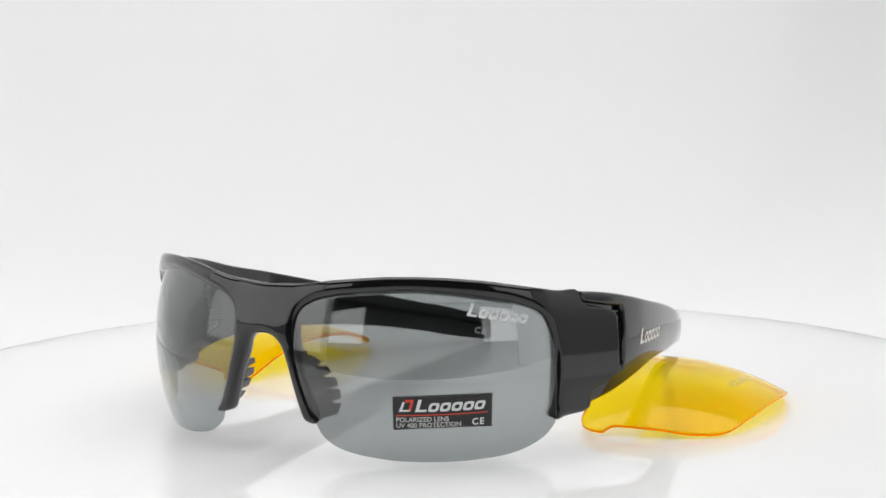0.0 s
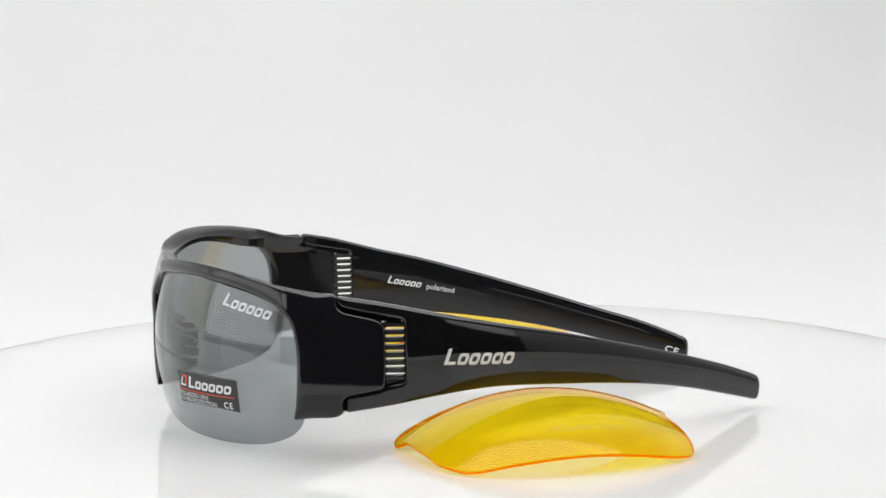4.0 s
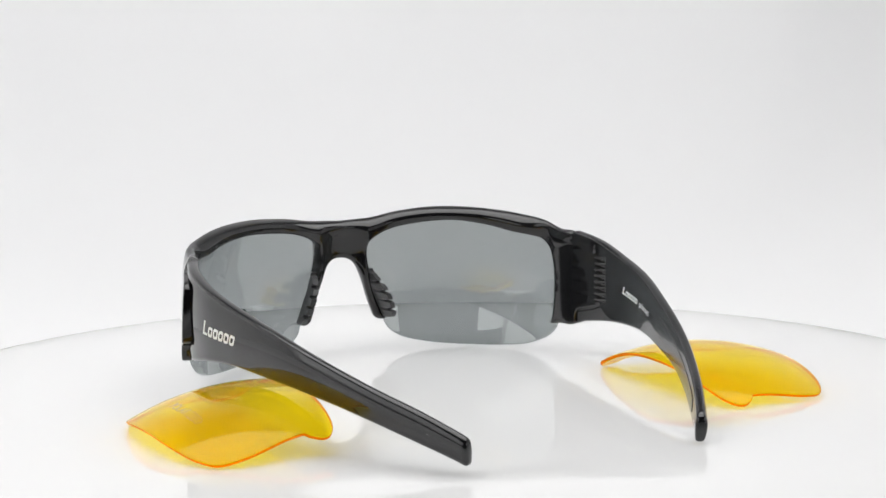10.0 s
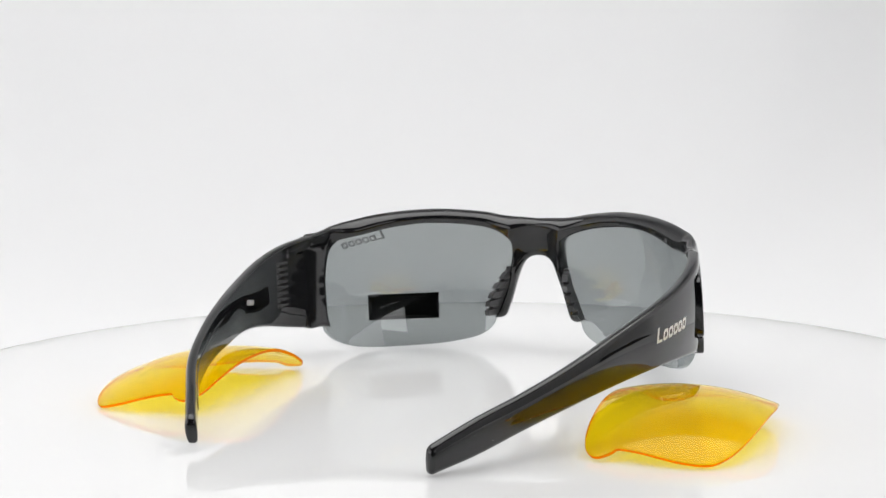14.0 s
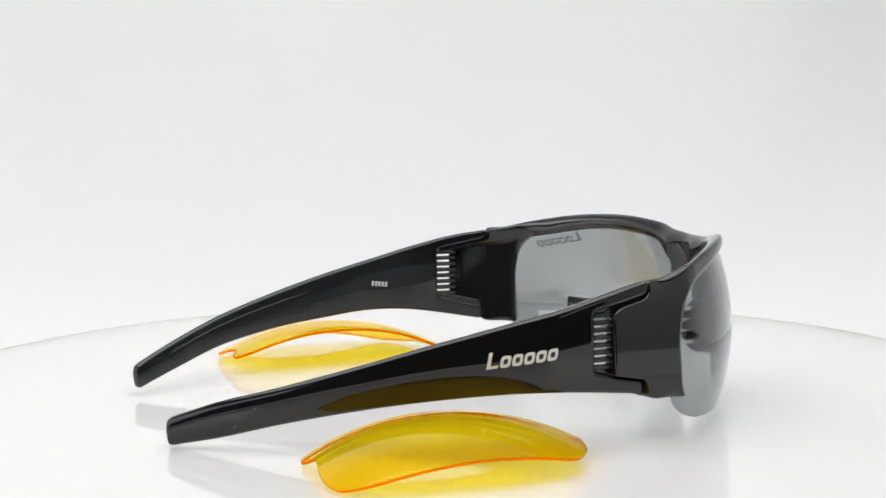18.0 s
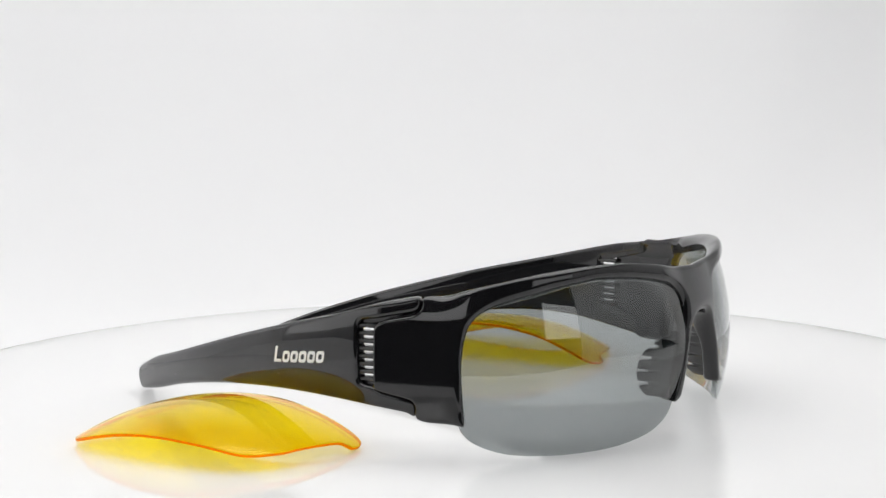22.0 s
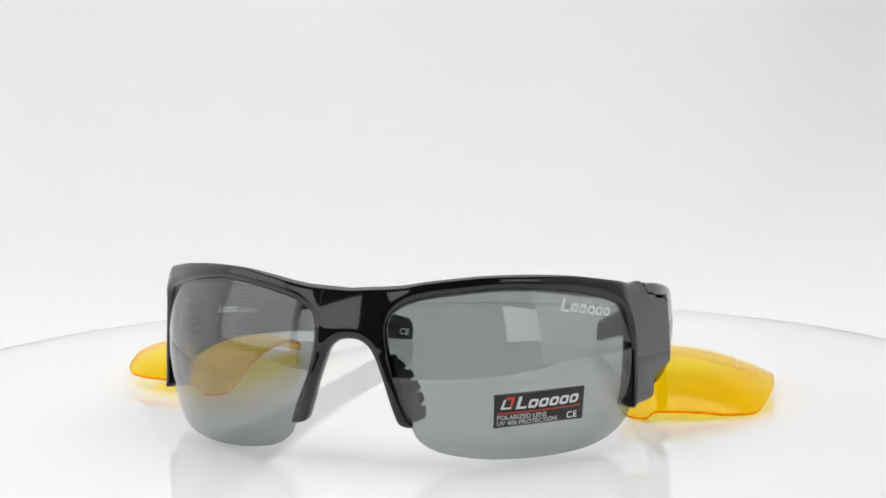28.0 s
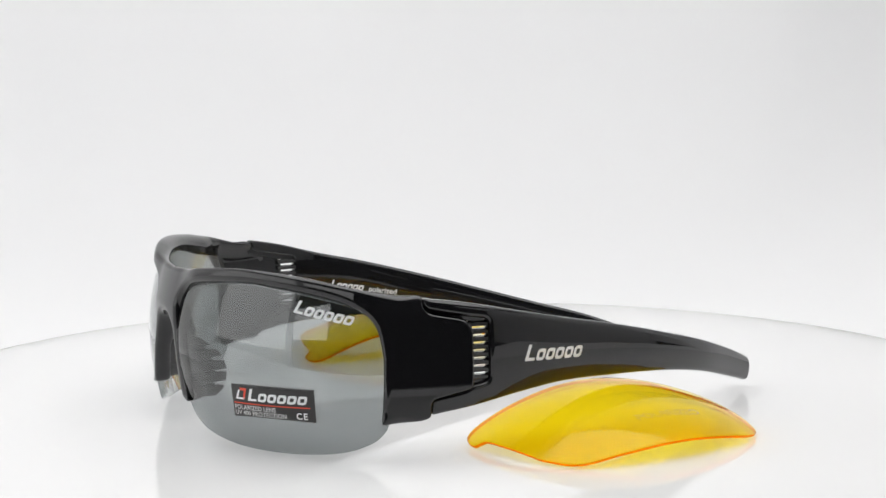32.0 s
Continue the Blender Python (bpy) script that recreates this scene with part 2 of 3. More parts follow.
def tent_wall():
    """Back and sides of the tent in one bowed sheet that rises from the table in a wide cove, open towards the camera."""
    line = smooth_line([(-0.538, -0.01), (-0.53, 0.10), (-0.51, 0.22), (-0.45, 0.42), (-0.32, 0.52), (-0.15, 0.54), (0, 0.543), (0.13, 0.541), (0.205, 0.540), (0.24, 0.545), (0.275, 0.562), (0.33, 0.565), (0.41, 0.50), (0.49, 0.35), (0.525, 0.18), (0.535, 0.08), (0.538, -0.01)], 0.018)
    bm = bmesh.new()
    rows = []
    high = 0.20
    arc = [radians(1.5 * k) for k in range(61)]
    steps = [(high * (1 - math.cos(a)) - 0.0003, 1 - math.sin(a)) for a in arc] + [(high + 0.025 * k, 0.0) for k in range(1, 19)]
    for z, lean in steps:
        row = []
        for p in line:
            fold = 0.0030 * math.sin(p.x * 26 + z * 7) * math.sin(z * 6 + 1.0) + 0.0016 * math.sin(p.x * 61 - z * 13)
            q = p.to_2d()
            q = q * (1 - (q.length - 0.1845) * lean * min(1.0, max(0.0, q.y / 0.06)) / q.length)
            front = Vector((q.x, q.y + fold * min(1, max(0, z * 8)), z))
            out = q.normalized() * (1 - lean)
            back = front + Vector((out.x, out.y, -math.sqrt(max(0.0, 1 - (1 - lean) ** 2)))) * 0.0025
            row.append((bm.verts.new(front), bm.verts.new(back)))
        rows.append(row)
    for k in (0, 1):
        for a, b in zip(rows, rows[1:]):
            for i in range(len(a) - 1):
                bm.faces.new((a[i][k], a[i + 1][k], b[i + 1][k], b[i][k]))
    edge = [r[0] for r in rows] + rows[-1][1:-1] + [r[-1] for r in reversed(rows)] + rows[0][-2:0:-1]
    for a, b in zip(edge, edge[1:] + edge[:1]):
        bm.faces.new((a[0], b[0], b[1], a[1]))
        for k in (0, 1):
            bm.edges.get((a[k], b[k])).smooth = False
    return bm


def table_sheet():
    """The table, a covered block with a round hole in which the turntable sits."""
    bm = bmesh.new()
    rings = []
    steps = 160
    for r, z in ((0.18335, -0.80), (0.18335, -0.0008), (0, -0.0008), (0, -0.80)):
        ring = []
        for i in range(steps):
            a = 2 * math.pi * i / steps
            c, q = math.cos(a), math.sin(a)
            if r:
                ring.append(bm.verts.new((r * c, r * q, z)))
            else:
                k = 1 / max(abs(c), abs(q))
                ring.append(bm.verts.new(((0.27 if c > 0 else 0.53) * c * k, 0.185 + 0.395 * q * k, z)))
        rings.append(ring)
    for a, b in zip(rings, rings[1:]):
        for i in range(steps):
            j = (i + 1) % steps
            bm.faces.new((a[i], a[j], b[j], b[i]))
    return bm


ground = new("ground", mesh_of("ground", table_sheet(), TABLE, False))
tagged(ground, "white paper-covered table under the turntable", "table top", kind="structure")
backdrop = new("backdrop", mesh_of("backdrop", tent_wall(), FABRIC))
tagged(backdrop, "softly lit white fabric backdrop of a photo tent", "backdrop", kind="structure")
ceiling = new("ceiling", mesh_of("ceiling", box_bm(-0.57, 0.57, -0.40, 0.60, 0.632, 0.638), FABRIC, False))
tagged(ceiling, "white fabric roof of the photo tent", "ceiling", kind="structure")
for side in (-1, 1):
    x = 0.54 * side
    tagged(new("backdrop", mesh_of("side_panel", box_bm(min(x, x + 0.004 * side), max(x, x + 0.004 * side), -0.55, 0.0, -0.05, 0.42, 0.001), FABRIC, False)), "white fabric side of the photo tent", "backdrop", kind="structure")
    tagged(new("backdrop", mesh_of("front_flap", box_bm(min(0.285 * side, x), max(0.285 * side, x), -0.556, -0.552, 0.085, 0.27, 0.001), FABRIC, False)), "white fabric flap beside the opening of the photo tent", "backdrop", kind="structure")
for name, b in (("wall_south", (-2, 2, -1.63, -1.6, -0.8, 1.6)), ("wall_north", (-2, 2, 1.6, 1.63, -0.8, 1.6)), ("wall_west", (-2.03, -2, -1.6, 1.6, -0.8, 1.6)),
                ("wall_east", (2, 2.03, -1.6, 1.6, -0.8, 1.6)), ("floor", (-2.03, 2.03, -1.63, 1.63, -0.83, -0.8)), ("ceiling", (-2.03, 2.03, -1.63, 1.63, 1.6, 1.63))):
    tagged(new(name, mesh_of(name, box_bm(*b), DARK, False)), "dark painted studio surface in shade", "wall", kind="structure")


# ---- sunglasses ----
# Their own space: x across, y from the bridge back to the temple tips, z up from the table, in millimetres.
CY, CZ = 77.8, 18.0


BOW = 160.0


def shell(radius):
    """The wrapped front: round in plan, bowed a little from top to bottom, then running straight and upright to the hinges. u: degrees round, v: height."""
    def place(u, v, d):
        stand = min(1.0, max(0.0, (abs(u) - 49.0) / 11.0))
        stand = stand * stand * (3 - 2 * stand)
        bow = radius - (v - CZ) ** 2 / (2 * BOW) * (1 - stand)
        side = 77.41 / math.cos(radians(min(abs(u), 85.0) - 74.15)) + radius - 81.1
        rho = -0.3 * math.log(math.exp((70 - bow) / 0.3) + math.exp((70 - side) / 0.3)) + 70 - (0.055 * (v - 27.0) + (v - 27.0) ** 2 / 600.0) * stand
        rho -= 0.04 * max(0.0, v - 37.5) ** 2 * min(1.0, max(0.0, (abs(u) - 54.0) / 10.0))
        brow = min(1.0, max(0.0, (15.0 - abs(u)) / 9.0))
        brow = 0.13 * brow * brow * (3 - 2 * brow)
        lean = max(0.0, v - 30.0)
        rho -= brow * lean * lean / (lean + 4.0)
        rho -= 1.2 * min(1.0, max(0.0, (17.0 - abs(u)) / 6.0)) * min(1.0, max(0.0, (37.0 - v) / 7.0))
        up = (v - CZ) / BOW * (1 - stand) + brow * lean / (lean + 4.0)
        # The back is moulded with a draft: thinner towards the top.
        draft = brow / 0.13 * 0.03 * (47.0 - v) * min(1.0, max(0.0, (v - 24.0) / 8.0)) - 0.115 * stand * (v - 27.0)
        across = abs(rho * math.sin(radians(u)))
        draft += (min(across, 9.5) ** 2 / 30.0 - 1.3) * min(1.0, max(0.0, (24.0 - across) / 15.0)) * min(1.0, max(0.0, (v - 22.0) / 6.0)) * min(1.0, max(0.0, (50.0 - v) / 8.0))
        d = d + draft * max(0.0, (d - 2.0) / 2.8)
        flat = math.sqrt(1 - up * up)
        a = radians(u)
        drop = (0.28 + 0.22 * min(1.0, max(0.0, (abs(u) - 38.0) / 14.0))) * max(0.0, d) * min(1.0, max(0.0, (v - 40.0) / 5.0))
        return ((rho - d * flat) * math.sin(a), CY - (rho - d * flat) * math.cos(a), v - d * up - drop)
    return place


LENS_R, LENS_OUT, LENS_TURN, LENS_Z = 66.0, 15.2, 33.0, 23.0


def lens_radius(u, v):
    """Distance of a lens's outer face from the middle axis, u degrees round and v high: each lens is a ball of LENS_R about a centre of its own."""
    a = radians(abs(u) - LENS_TURN)
    return LENS_OUT * math.cos(a) + math.sqrt(LENS_R ** 2 - (v - LENS_Z) ** 2 - (LENS_OUT * math.sin(a)) ** 2)


def lens_shell():
    def place(u, v, d):
        rho, a, c = lens_radius(u, v), radians(u), radians(math.copysign(LENS_TURN, u))
        p = Vector((rho * math.sin(a), CY - rho * math.cos(a), v))
        centre = Vector((LENS_OUT * math.sin(c), CY - LENS_OUT * math.cos(c), LENS_Z))
        return tuple(p - (p - centre).normalized() * d)
    return place


def wrap(x, z):
    """Degrees round the front at which a point x across and z up lies."""
    u = 30.0
    for _ in range(6):
        u = math.degrees(math.asin(max(-1, min(1, x / lens_radius(u, z)))))
    return u


# Scale of degrees to millimetres, so that outlines are worked in nearly true shape.
DEG = 79.0 * math.pi / 180.0
FRONT, LENS = shell(81.1), lens_shell()


def front_place(u, v, d):
    return FRONT(u / DEG, v, d)


def lens_place(u, v, d):
    return LENS(u / DEG, v, d)


top_half = [(0, 47.5), (4, 47.8), (9.5, 48.2), (15, 49.2), (21, 49.9), (27, 50.3), (36, 50.0), (44, 49.1), (50, 47.9), (56, 46.3), (61.5, 44.7)]
aperture = [(12.3, 10.6), (9.9, 18.2), (8.1, 27.2), (7.3, 33.8), (7.5, 38.9), (9.8, 42.5), (14.5, 44.9), (22.5, 46.1), (30.5, 46.6), (36.2, 46.0), (44.8, 44.6), (52.5, 41.8), (57.3, 37.2), (59.0, 29), (59.1, 20), (58.7, 10.2)]
arch = [(0, 33.9), (2, 33.5), (4, 31.2), (5.9, 25.4), (7.9, 16.3), (9.2, 11.1)]


def front_outline():
    half = [(u * DEG, z) for u, z in top_half]
    half += [(66.6 * DEG, 43.8), (66.75 * DEG, 41.6), (67.3 * DEG, 40.0), (68.6 * DEG, 39.0)]
    line = smooth_line([(*p,) for p in half], 1.2)
    line += [Vector((u * DEG, v)) for u, v in ((72.0, 38.1), (74.4, 37.5), (76.0, 36.6), (76.7, 35.4), (76.8, 34.2), (76.8, 19.4), (76.4, 18.9), (75.4, 18.6), (69.3, 16.8), (68.5, 16.2), (68.3, 15.4), (68.2, 11.6), (66.0, 10.8))]
    ap = [(u * DEG, z) for u, z in reversed(aperture)]
    line += [Vector((ap[0][0] + 0.6, ap[0][1] - 0.1))]
    line += smooth_line(ap, 1.2)
    line += [Vector((10.9 * DEG, 10.3))] + smooth_line([(u * DEG, z) for u, z in reversed(arch)], 1.0)
    right = [(p[0], p[1]) for p in line]
    # The moulding stands a touch higher on one side.
    left = [(-u, v + 0.9 * min(1.0, max(0.0, (v - 44.5) / 2.0)) * min(1.0, max(0.0, (u / DEG - 8.0) / 14.0))) for u, v in reversed(right[1:-1])]
    return right + left


def softened(poly, step=0.8, rounds=4):
    """An outline cut into even pieces, its corners rounded off a little."""
    pts = [Vector(p).to_2d() for p in poly]
    even, n = [], len(pts)
    for i in range(n):
        a, b = pts[i], pts[(i + 1) % n]
        k = max(1, round((b - a).length / step))
        even += [a.lerp(b, j / k) for j in range(k)]
    for _ in range(rounds):
        n = len(even)
        even = [even[i - 1] * 0.25 + even[i] * 0.5 + even[(i + 1) % n] * 0.25 for i in range(n)]
    return [tuple(p) for p in even]


def fix_runs(poly):
    out = [poly[0]]
    for p in poly[1:]:
        if (Vector(p).to_2d() - Vector(out[-1]).to_2d()).length > 0.25:
            out.append(p)
    return out


GLASSES_TURN, GLASSES_AT = -32.5, (-0.04706, -0.07228, 0.0)
sunglasses = tagged(new("sunglasses"), "black glossy half-rim wraparound sunglasses with grey lenses", "sunglasses")
FRONT_POLY = softened(fix_runs(front_outline()), 0.7, 2)


def near_seam(u, v):
    return 0.35 + 0.65 * min(1.0, max(0.0, (66.5 - abs(u) / DEG) / 4.0))


front = part("front_frame", slab(FRONT_POLY, 4.8, 0.8, front_place, cut=1.6, roll=(2.1, 1.5), soft=near_seam, roll_back=(2.0, 1.8)), BLACK, sunglasses, "glossy black half-rim front")

lens_low = [(11.8, 10.2), (13.2, 6.6), (17.2, 3.3), (24.8, 1.2), (33, 0.45), (42.5, 0.5), (51, 1.7), (57.0, 4.8), (59.6, 8.4), (60.0, 10.6)]


def lens_outline():
    low = smooth_line([(u * DEG, z) for u, z in lens_low], 1.2)
    upper = []
    for u, v in aperture:
        c = Vector((33 * DEG, 25))
        p = Vector((u * DEG, v))
        upper.append(tuple(p + (p - c).normalized() * 1.2))
    return [tuple(p) for p in low] + [tuple(p) for p in reversed(smooth_line(upper[1:-1], 1.2))]


LENS_POLY = fix_runs(lens_outline())
lenses = {}
for side in (1, -1):
    bm = slab([(side * u, v) for u, v in LENS_POLY], 1.7, 0.25, lens_place, segments=2)
    lenses[side] = part("lens", bm, GREY_LENS, sunglasses, "grey polarised curved lens")

# The sticker on one lens.
def lens_at(x, z):
    return (wrap(x, z) * DEG, z)


S0, S1 = lens_at(36.5, 9.9), lens_at(57.8, 19.0)
SW = S1[0] - S0[0]
sticker_poly = [(S0[0], S0[1]), (S1[0], S0[1] + 0.3), (S1[0], S1[1] + 0.3), (S0[0], S1[1])]
sticker = part("sticker", slab(sticker_poly, 0.12, 0.05, lambda u, v, d: lens_place(u, v, d - 0.15), segments=1), STICKER, sunglasses, "black paper sticker with white and red print")


def on_sticker(name, bm, at, mat, lift=0.30):
    part(name, lay(bm, lens_place, (S0[0] + at[0] * SW, S0[1] + at[1]), 0.8, lift), mat, sticker, smooth=False)


word_mark(SW * 0.70, 3.3, lens_place, (S0[0] + 0.22 * SW, S0[1] + 5.0), 0.8, 0.30, PRINT, sticker)
mark = bmesh.new()
for q in (((0.02, 0), (0.13, 0), (0.136, 0.5), (0.055, 0.5), (0.085, 2.6), (0.062, 2.6)),):
    mark.faces.new([mark.verts.new((x * SW, y, 0)) for x, y in q])
on_sticker("brand_mark", mark, (0.04, 5.1), PRINT)
mark = bmesh.new()
mark.faces.new([mark.verts.new((x * SW, y, 0)) for x, y in ((0.085, 3.2), (0.175, 3.2), (0.14, 0.2), (0.115, 0.2), (0.14, 2.5), (0.09, 2.5))])
on_sticker("brand_mark", mark, (0.04, 5.1), RED)
rule = bmesh.new()
for k in range(30):
    rule.faces.new([rule.verts.new(((0.03 + 0.92 * x / 30) * SW, y, 0)) for x, y in ((k, 0), (k + 1, 0), (k + 1, 0.3), (k, 0.3))])
bmesh.ops.remove_doubles(rule, verts=rule.verts, dist=1e-4)
on_sticker("red_rule", rule, (0, 3.9), RED)
on_sticker("small_print", text_shape("POLARIZED LENS", 1.75, bold=0.022), (0.03, 2.3), STICKER_TEXT)
on_sticker("small_print", text_shape("UV 400 PROTECTION", 1.75, bold=0.022), (0.03, 0.75), STICKER_TEXT)
on_sticker("ce_mark", text_shape("CE", 2.5, bold=0.02, gap=1.2), (0.79, 1.1), PRINT)
word_mark(16.8, 3.4, lens_place, lens_at(52.0, 39.5), -10.5, 0.12, LENS_PRINT, lenses[1])

# ---- nose pads ----
def nose_pad(side):
    """A soft pad behind the nose arm: a plate that leans back and outwards, its free edge cut into teeth."""
    bm = bmesh.new()
    rows = []
    zs = [11.8 + 0.35 * k for k in range(51)]
    arm = table([11, 17, 25, 29, 34], [14.6, 12.4, 9.4, 8.4, 9.0])
    reach = table([11, 13, 16, 20, 24, 27, 29.5], [4.5, 7.6, 9.4, 9.8, 8.0, 4.2, 1.0])
    for z in zs:
        x0, far = arm(z), reach(z)
        tooth = 0.0 if (z - 12.2) % 3.3 < 2.3 or z > 32 or z < 12.6 else 0.34
        far = max(0.8, far * (1 - tooth))
        ring = []
        for s, o in ((0, 0.0), (0.5, 0.35), (1, 1.2)):
            ring.append((x0 + 0.2 + o + far * 0.08 * s, 2.2 + far * s))
        for s, o in ((1, 3.0), (0.5, 2.7), (0, 2.6)):
            ring.append((x0 + 0.2 + o + far * 0.08 * s, 1.7 + far * s))
        rows.append([bm.verts.new((side * x * 0.001, y * 0.001, z * 0.001)) for x, y in ring])
    for a, b in zip(rows, rows[1:]):
        for i in range(6):
            bm.faces.new((a[i], a[(i + 1) % 6], b[(i + 1) % 6], b[i]))
    bm.faces.new(rows[0])
    bm.faces.new(list(reversed(rows[-1])))
    return bm


for side in (1, -1):
    part("nose_pad", nose_pad(side), RUBBER, sunglasses, "soft black ribbed rubber nose pad", False)

# ---- temples ----
Y = [45, 60, 75, 90, 110, 130, 150, 165, 177]
SHAPE = {1: (table(Y, [69.8, 73.5, 74.0, 71.8, 67.1, 61.2, 53.0, 44.1, 36.9]), table(Y, [43.4, 41.3, 38.2, 34.9, 30.6, 25.6, 20.0, 14.8, 9.9]), table(Y, [10.9, 13.3, 15.8, 17.0, 16.0, 14.1, 10.5, 6.0, 2.2])),
         -1: (table(Y, [70.6, 74.2, 74.5, 72.6, 67.0, 60.3, 51.5, 43.7, 36.8]), table(Y, [44.6, 41.6, 37.6, 34.2, 28.9, 23.1, 17.2, 12.9, 8.2]), table(Y, [11.6, 13.7, 14.9, 15.1, 13.6, 10.9, 6.8, 2.8, 0.3]))}


def temple_place(side):
    TX, TOP, LOW = SHAPE[side]

    def place(u, v, d):
        e = 0.5
        t = Vector((TX(u + e) - TX(u - e), 2 * e)).normalized()
        mid = (TOP(u) + LOW(u)) / 2
        half = max(3.0, (TOP(u) - LOW(u)) / 2)
        bulge = 0.9 * ((v - mid) / half) ** 2
        thin = 1.0 - 0.25 * min(1, max(0, (u - 80) / 90))
        lean = 0.062 * min(1.0, max(0.0, (u - 95.0) / 45.0))
        d = bulge * (1 if d < 2.0 else -0.4) + d * thin + lean * (mid - v)
        return (side * (TX(u) - d * t.y), u + d * t.x, v)
    return place


def temple_outline(side):
    TX, TOP, LOW = SHAPE[side]
    ys = [48.4 + 1.6 * k for k in range(79)]
    top = [(y, TOP(y)) for y in ys if y < 174.5]
    t, b = TOP(177), LOW(177)
    tip = [(176.5, t + 0.1), (177.2, t - 0.5), (177.3, (t + b) / 2), (177.1, b + 0.4), (176.4, b)]
    low = [(y, LOW(y)) for y in reversed(ys) if 51.0 < y < 174.5]
    fork = [(50.2, 11.6), (49.4, 12.3), (49.3, 15.5), (50.0, 16.5), (58.5, 18.2), (61.0, 19.3), (65.2, 20.0), (65.6, 20.6), (65.6, 36.2), (65.2, 36.9), (58.5, 38.0), (52.5, 39.2), (49.2, 39.9), (48.2, 40.7), (47.9, 42.0), (48.0, 43.4)]
    return top + tip + low + fork


for side in (1, -1):
    place = temple_place(side)
    arm = part("temple", slab(softened(temple_outline(side), 0.7, 2), 4.6, 0.9, place, cut=2.0, roll=(1.3, 1.1)), BLACK, sunglasses, "glossy black curved temple arm")
    TX, TOP, LOW = SHAPE[side]
    strip = [(u, (TOP(u) + LOW(u)) / 2 + 0.46 * (TOP(u) - LOW(u)) / 2) for u in range(114, 167, 2)]
    strip += [(u, (TOP(u) + LOW(u)) / 2 - 0.46 * (TOP(u) - LOW(u)) / 2) for u in range(166, 113, -2)]
    part("inlay", slab(softened(strip, 0.8, 6), 0.5, 0.22, lambda u, v, d: place(u, v, 4.8 - d), segments=2), SATIN, arm, "satin black strip on the inner side")
    # Lips behind the two seams of the fork, which close them against the light.
    for lip in ([(46.6, 39.6), (58.0, 36.8), (65.0, 35.4), (65.0, 38.4), (56.0, 40.2), (50.0, 42.4), (46.6, 43.0)], [(49.8, 14.2), (58.0, 16.6), (65.0, 18.6), (65.0, 21.0), (58.0, 20.2), (49.8, 18.2)]):
        part("seam_lip", slab(softened(lip, 0.7, 2), 1.7, 0.25, lambda u, v, d: place(u, v, d + 2.7), segments=2), BLACK, arm)
    # Cooling slot: dark bars across the gap between the end piece and the arm.
    for k in range(8):
        z0 = 20.5 + 2.06 * k
        bm = slab([(58.8, z0), (66.0, z0), (66.0, z0 + 1.25), (58.8, z0 + 1.25)], 3.2, 0.4, lambda u, v, d: place(u, v, d + 1.2), segments=3)
        part("vent_bar", bm, FIN, arm)
    # A few specks of dust on the polish.
    rng = random.Random(5 + side)
    specks = bmesh.new()
    for k in range(5):
        y = rng.uniform(70, 172)
        c = (y, LOW(y) + (TOP(y) - LOW(y)) * rng.uniform(0.2, 0.7))
        r = rng.uniform(0.05, 0.10)
        specks.faces.new([specks.verts.new((c[0] + r * math.cos(a), c[1] + r * rng.uniform(0.5, 1.0) * math.sin(a), 0)) for a in (0, 1.2, 2.4, 3.6, 4.9)])
    part("dust", lay(specks, place, (0, 0), 0, 0.06), PRINT, arm, "tiny pale dust specks", False)["kind"] = "stuff"
    # Printed word mark on the outside.
    if side > 0:
        word_mark(19.5, 4.4, place, (76.0, 24.5), -3.0, 0.10, PRINT, arm)
    else:
        word_mark(19.5, 4.4, place, (95.8, 22.6), -6.0, 0.10, PRINT, arm, -1)

def inner(place):
    return lambda u, v, d: place(u, v, 4.6 - d)


temples = [o for o in sunglasses.children if o.name.startswith("temple")]
near, far = temples
on_far, on_near = inner(temple_place(-1)), inner(temple_place(1))
word_mark(12.2, 2.6, on_far, (78.6, 25.6), -9.0, 0.12, PRINT, far)
part("small_print", lay(text_shape("polarized", 2.7), on_far, (92.6, 23.4), -9.0, 0.12), PRINT, far, "small white printed word", False)
part("ce_mark", lay(text_shape("CE", 3.2, bold=0.02, gap=1.15), on_far, (170.6, 3.7), -16.0, 0.12), PRINT, far, "white printed mark", False)
for k in range(5):
    code = bmesh.new()
    code.faces.new([code.verts.new((x, y, 0)) for x, y in ((k * 1.25, 0), (k * 1.25 + 0.9, 0), (k * 1.25 + 0.9, 1.7), (k * 1.25, 1.7))])
    part("code_bar", lay(code, on_near, (91.5, 25.6), 8.0, 0.12, -1), STICKER_TEXT, near, "tiny pale printed bar", False)

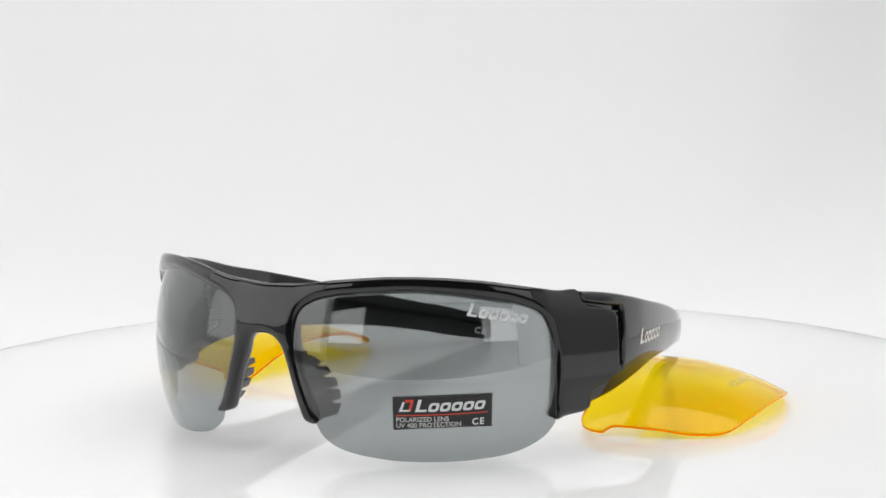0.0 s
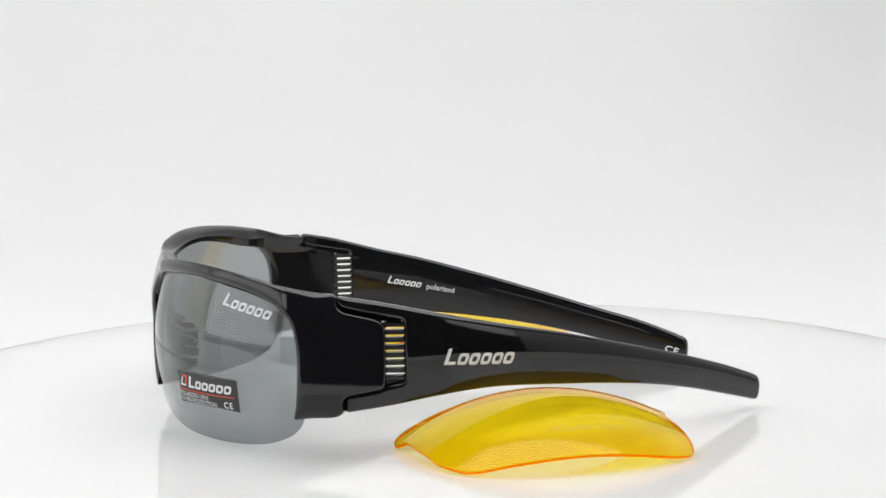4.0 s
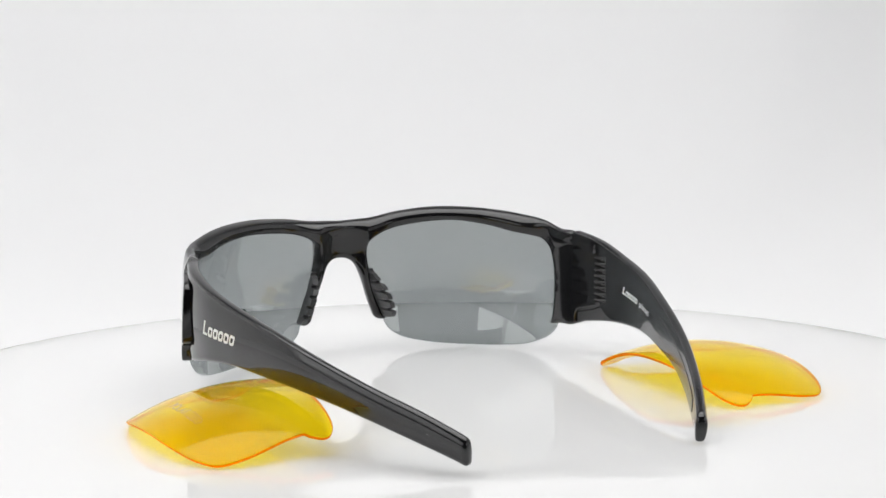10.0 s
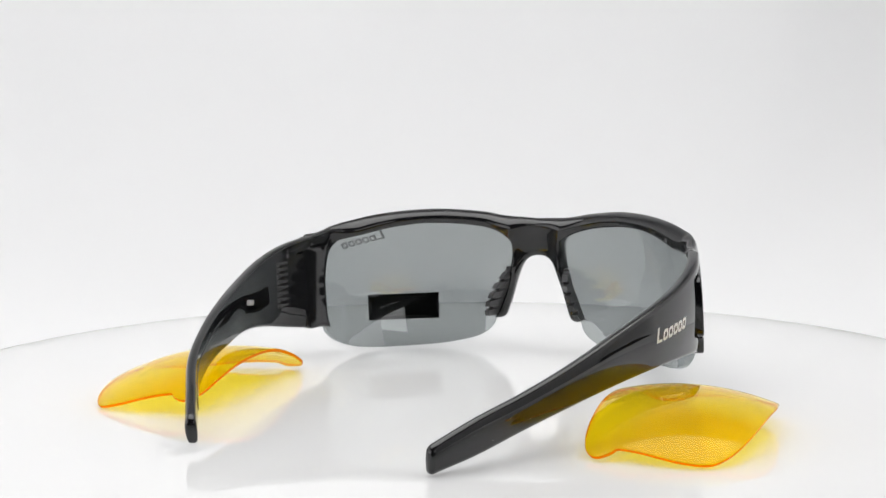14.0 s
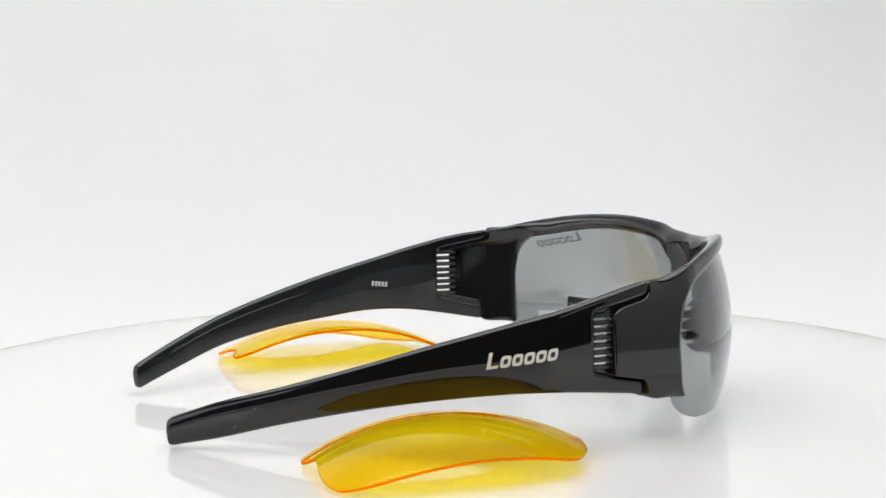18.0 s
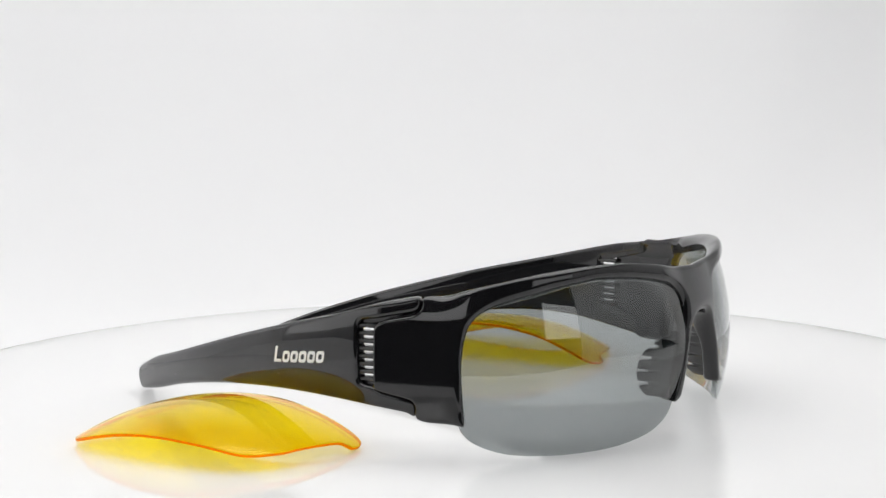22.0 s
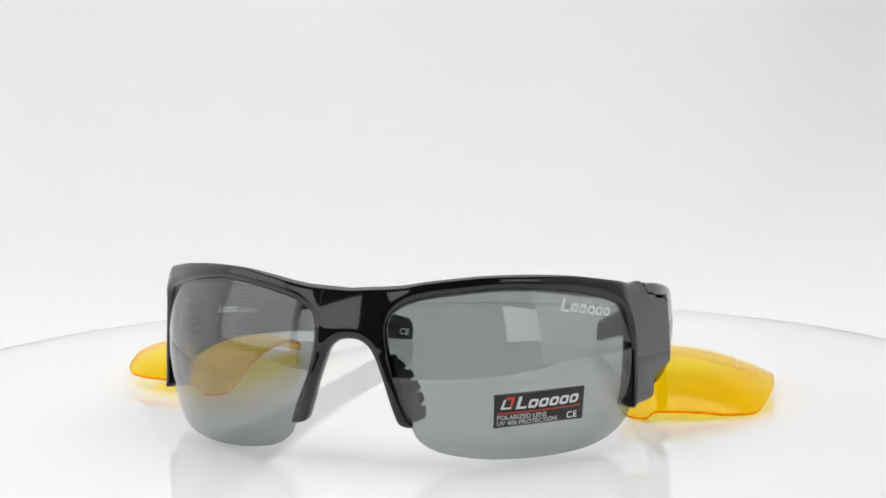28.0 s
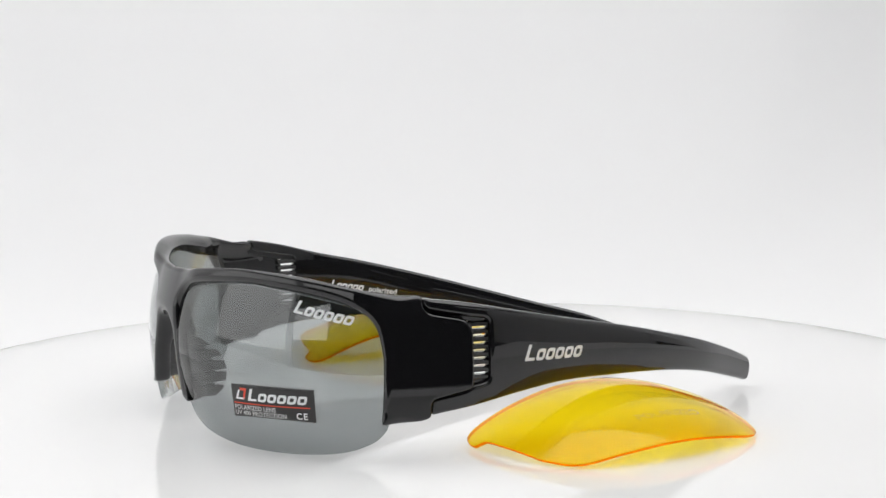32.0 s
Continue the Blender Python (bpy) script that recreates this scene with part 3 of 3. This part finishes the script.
# ---- spare yellow lenses ----
SPARE = [(24.7, -13), (25.6, -1), (25, 15), (22.8, 27), (19.6, 34), (16, 37.3), (10, 38.6), (4.2, 38.4), (-4, 37), (-8.3, 36.4), (-9.3, 37.6), (-12.5, 38.9), (-15.5, 37.5), (-18, 33), (-19.7, 23), (-20.6, 3), (-19, -17), (-18, -30.5), (-16.5, -36), (-13.4, -38.3), (-8.7, -38.7), (-7.2, -36.4), (0, -35), (8, -33), (14.6, -30.6), (21.8, -24.4)]


def cap_place(side):
    def place(u, v, d):
        r = 79.0
        w = math.sqrt(r * r - u * u - v * v)
        k = (r - d) / r
        return (side * u * k, v * k, w * k - r)
    return place


def spare_lens(side):
    ob = new("yellow_lens")
    poly = fix_runs([(p.x, p.y) for p in smooth_line(SPARE, 1.2, True)])
    place = cap_place(side)
    bm = slab(poly, 1.3, 0.15, place, segments=1)
    pane = part("pane", bm, YELLOW_LENS, ob, "clear yellow curved plastic")
    rim = slab(poly, 0.8, 0.05, lambda u, v, d: Vector(place(u * 1.002, v * 1.002, d + 0.25)), rim_only=True, segments=1)
    part("rim", rim, ORANGE_RIM, ob, "orange glowing cut edge")
    if side > 0:
        part("small_print", lay(text_shape("POLARIZED", 4.0, "LEFT"), place, (15.6, -2.2), 91, 0.08, 1), ETCH, pane, "pale printed word", False)
    return ob


SPARES = []
for side, at, tilt in ((1, (76.93, 102.05, 13.0), (0.048, 0.147, 0.048)), (-1, (-82.2, 107.6, 12.7), (0.009, -0.014, 0.029))):
    ob = tagged(spare_lens(side), "loose yellow spare lens lying dome up on the turntable", "lens", group="spare yellow lenses")
    axis = Vector(tilt)
    m = Matrix.Translation(Vector(at) * 0.001) @ Matrix.Rotation(axis.length, 4, axis.normalized())
    SPARES.append((ob, m))


# ---- what turns ----
def motions():
    base = pose(*GLASSES_AT, 0, 0, GLASSES_TURN)
    for thing, m in [(turntable, Matrix.Identity(4)), (sunglasses, base)] + [(ob, base @ m) for ob, m in SPARES]:
        walk(thing, [(t / 2, pose(0, 0, 0, 0, 0, -360.0 * t / 2 / TURN) @ m) for t in range(65)])


motions()
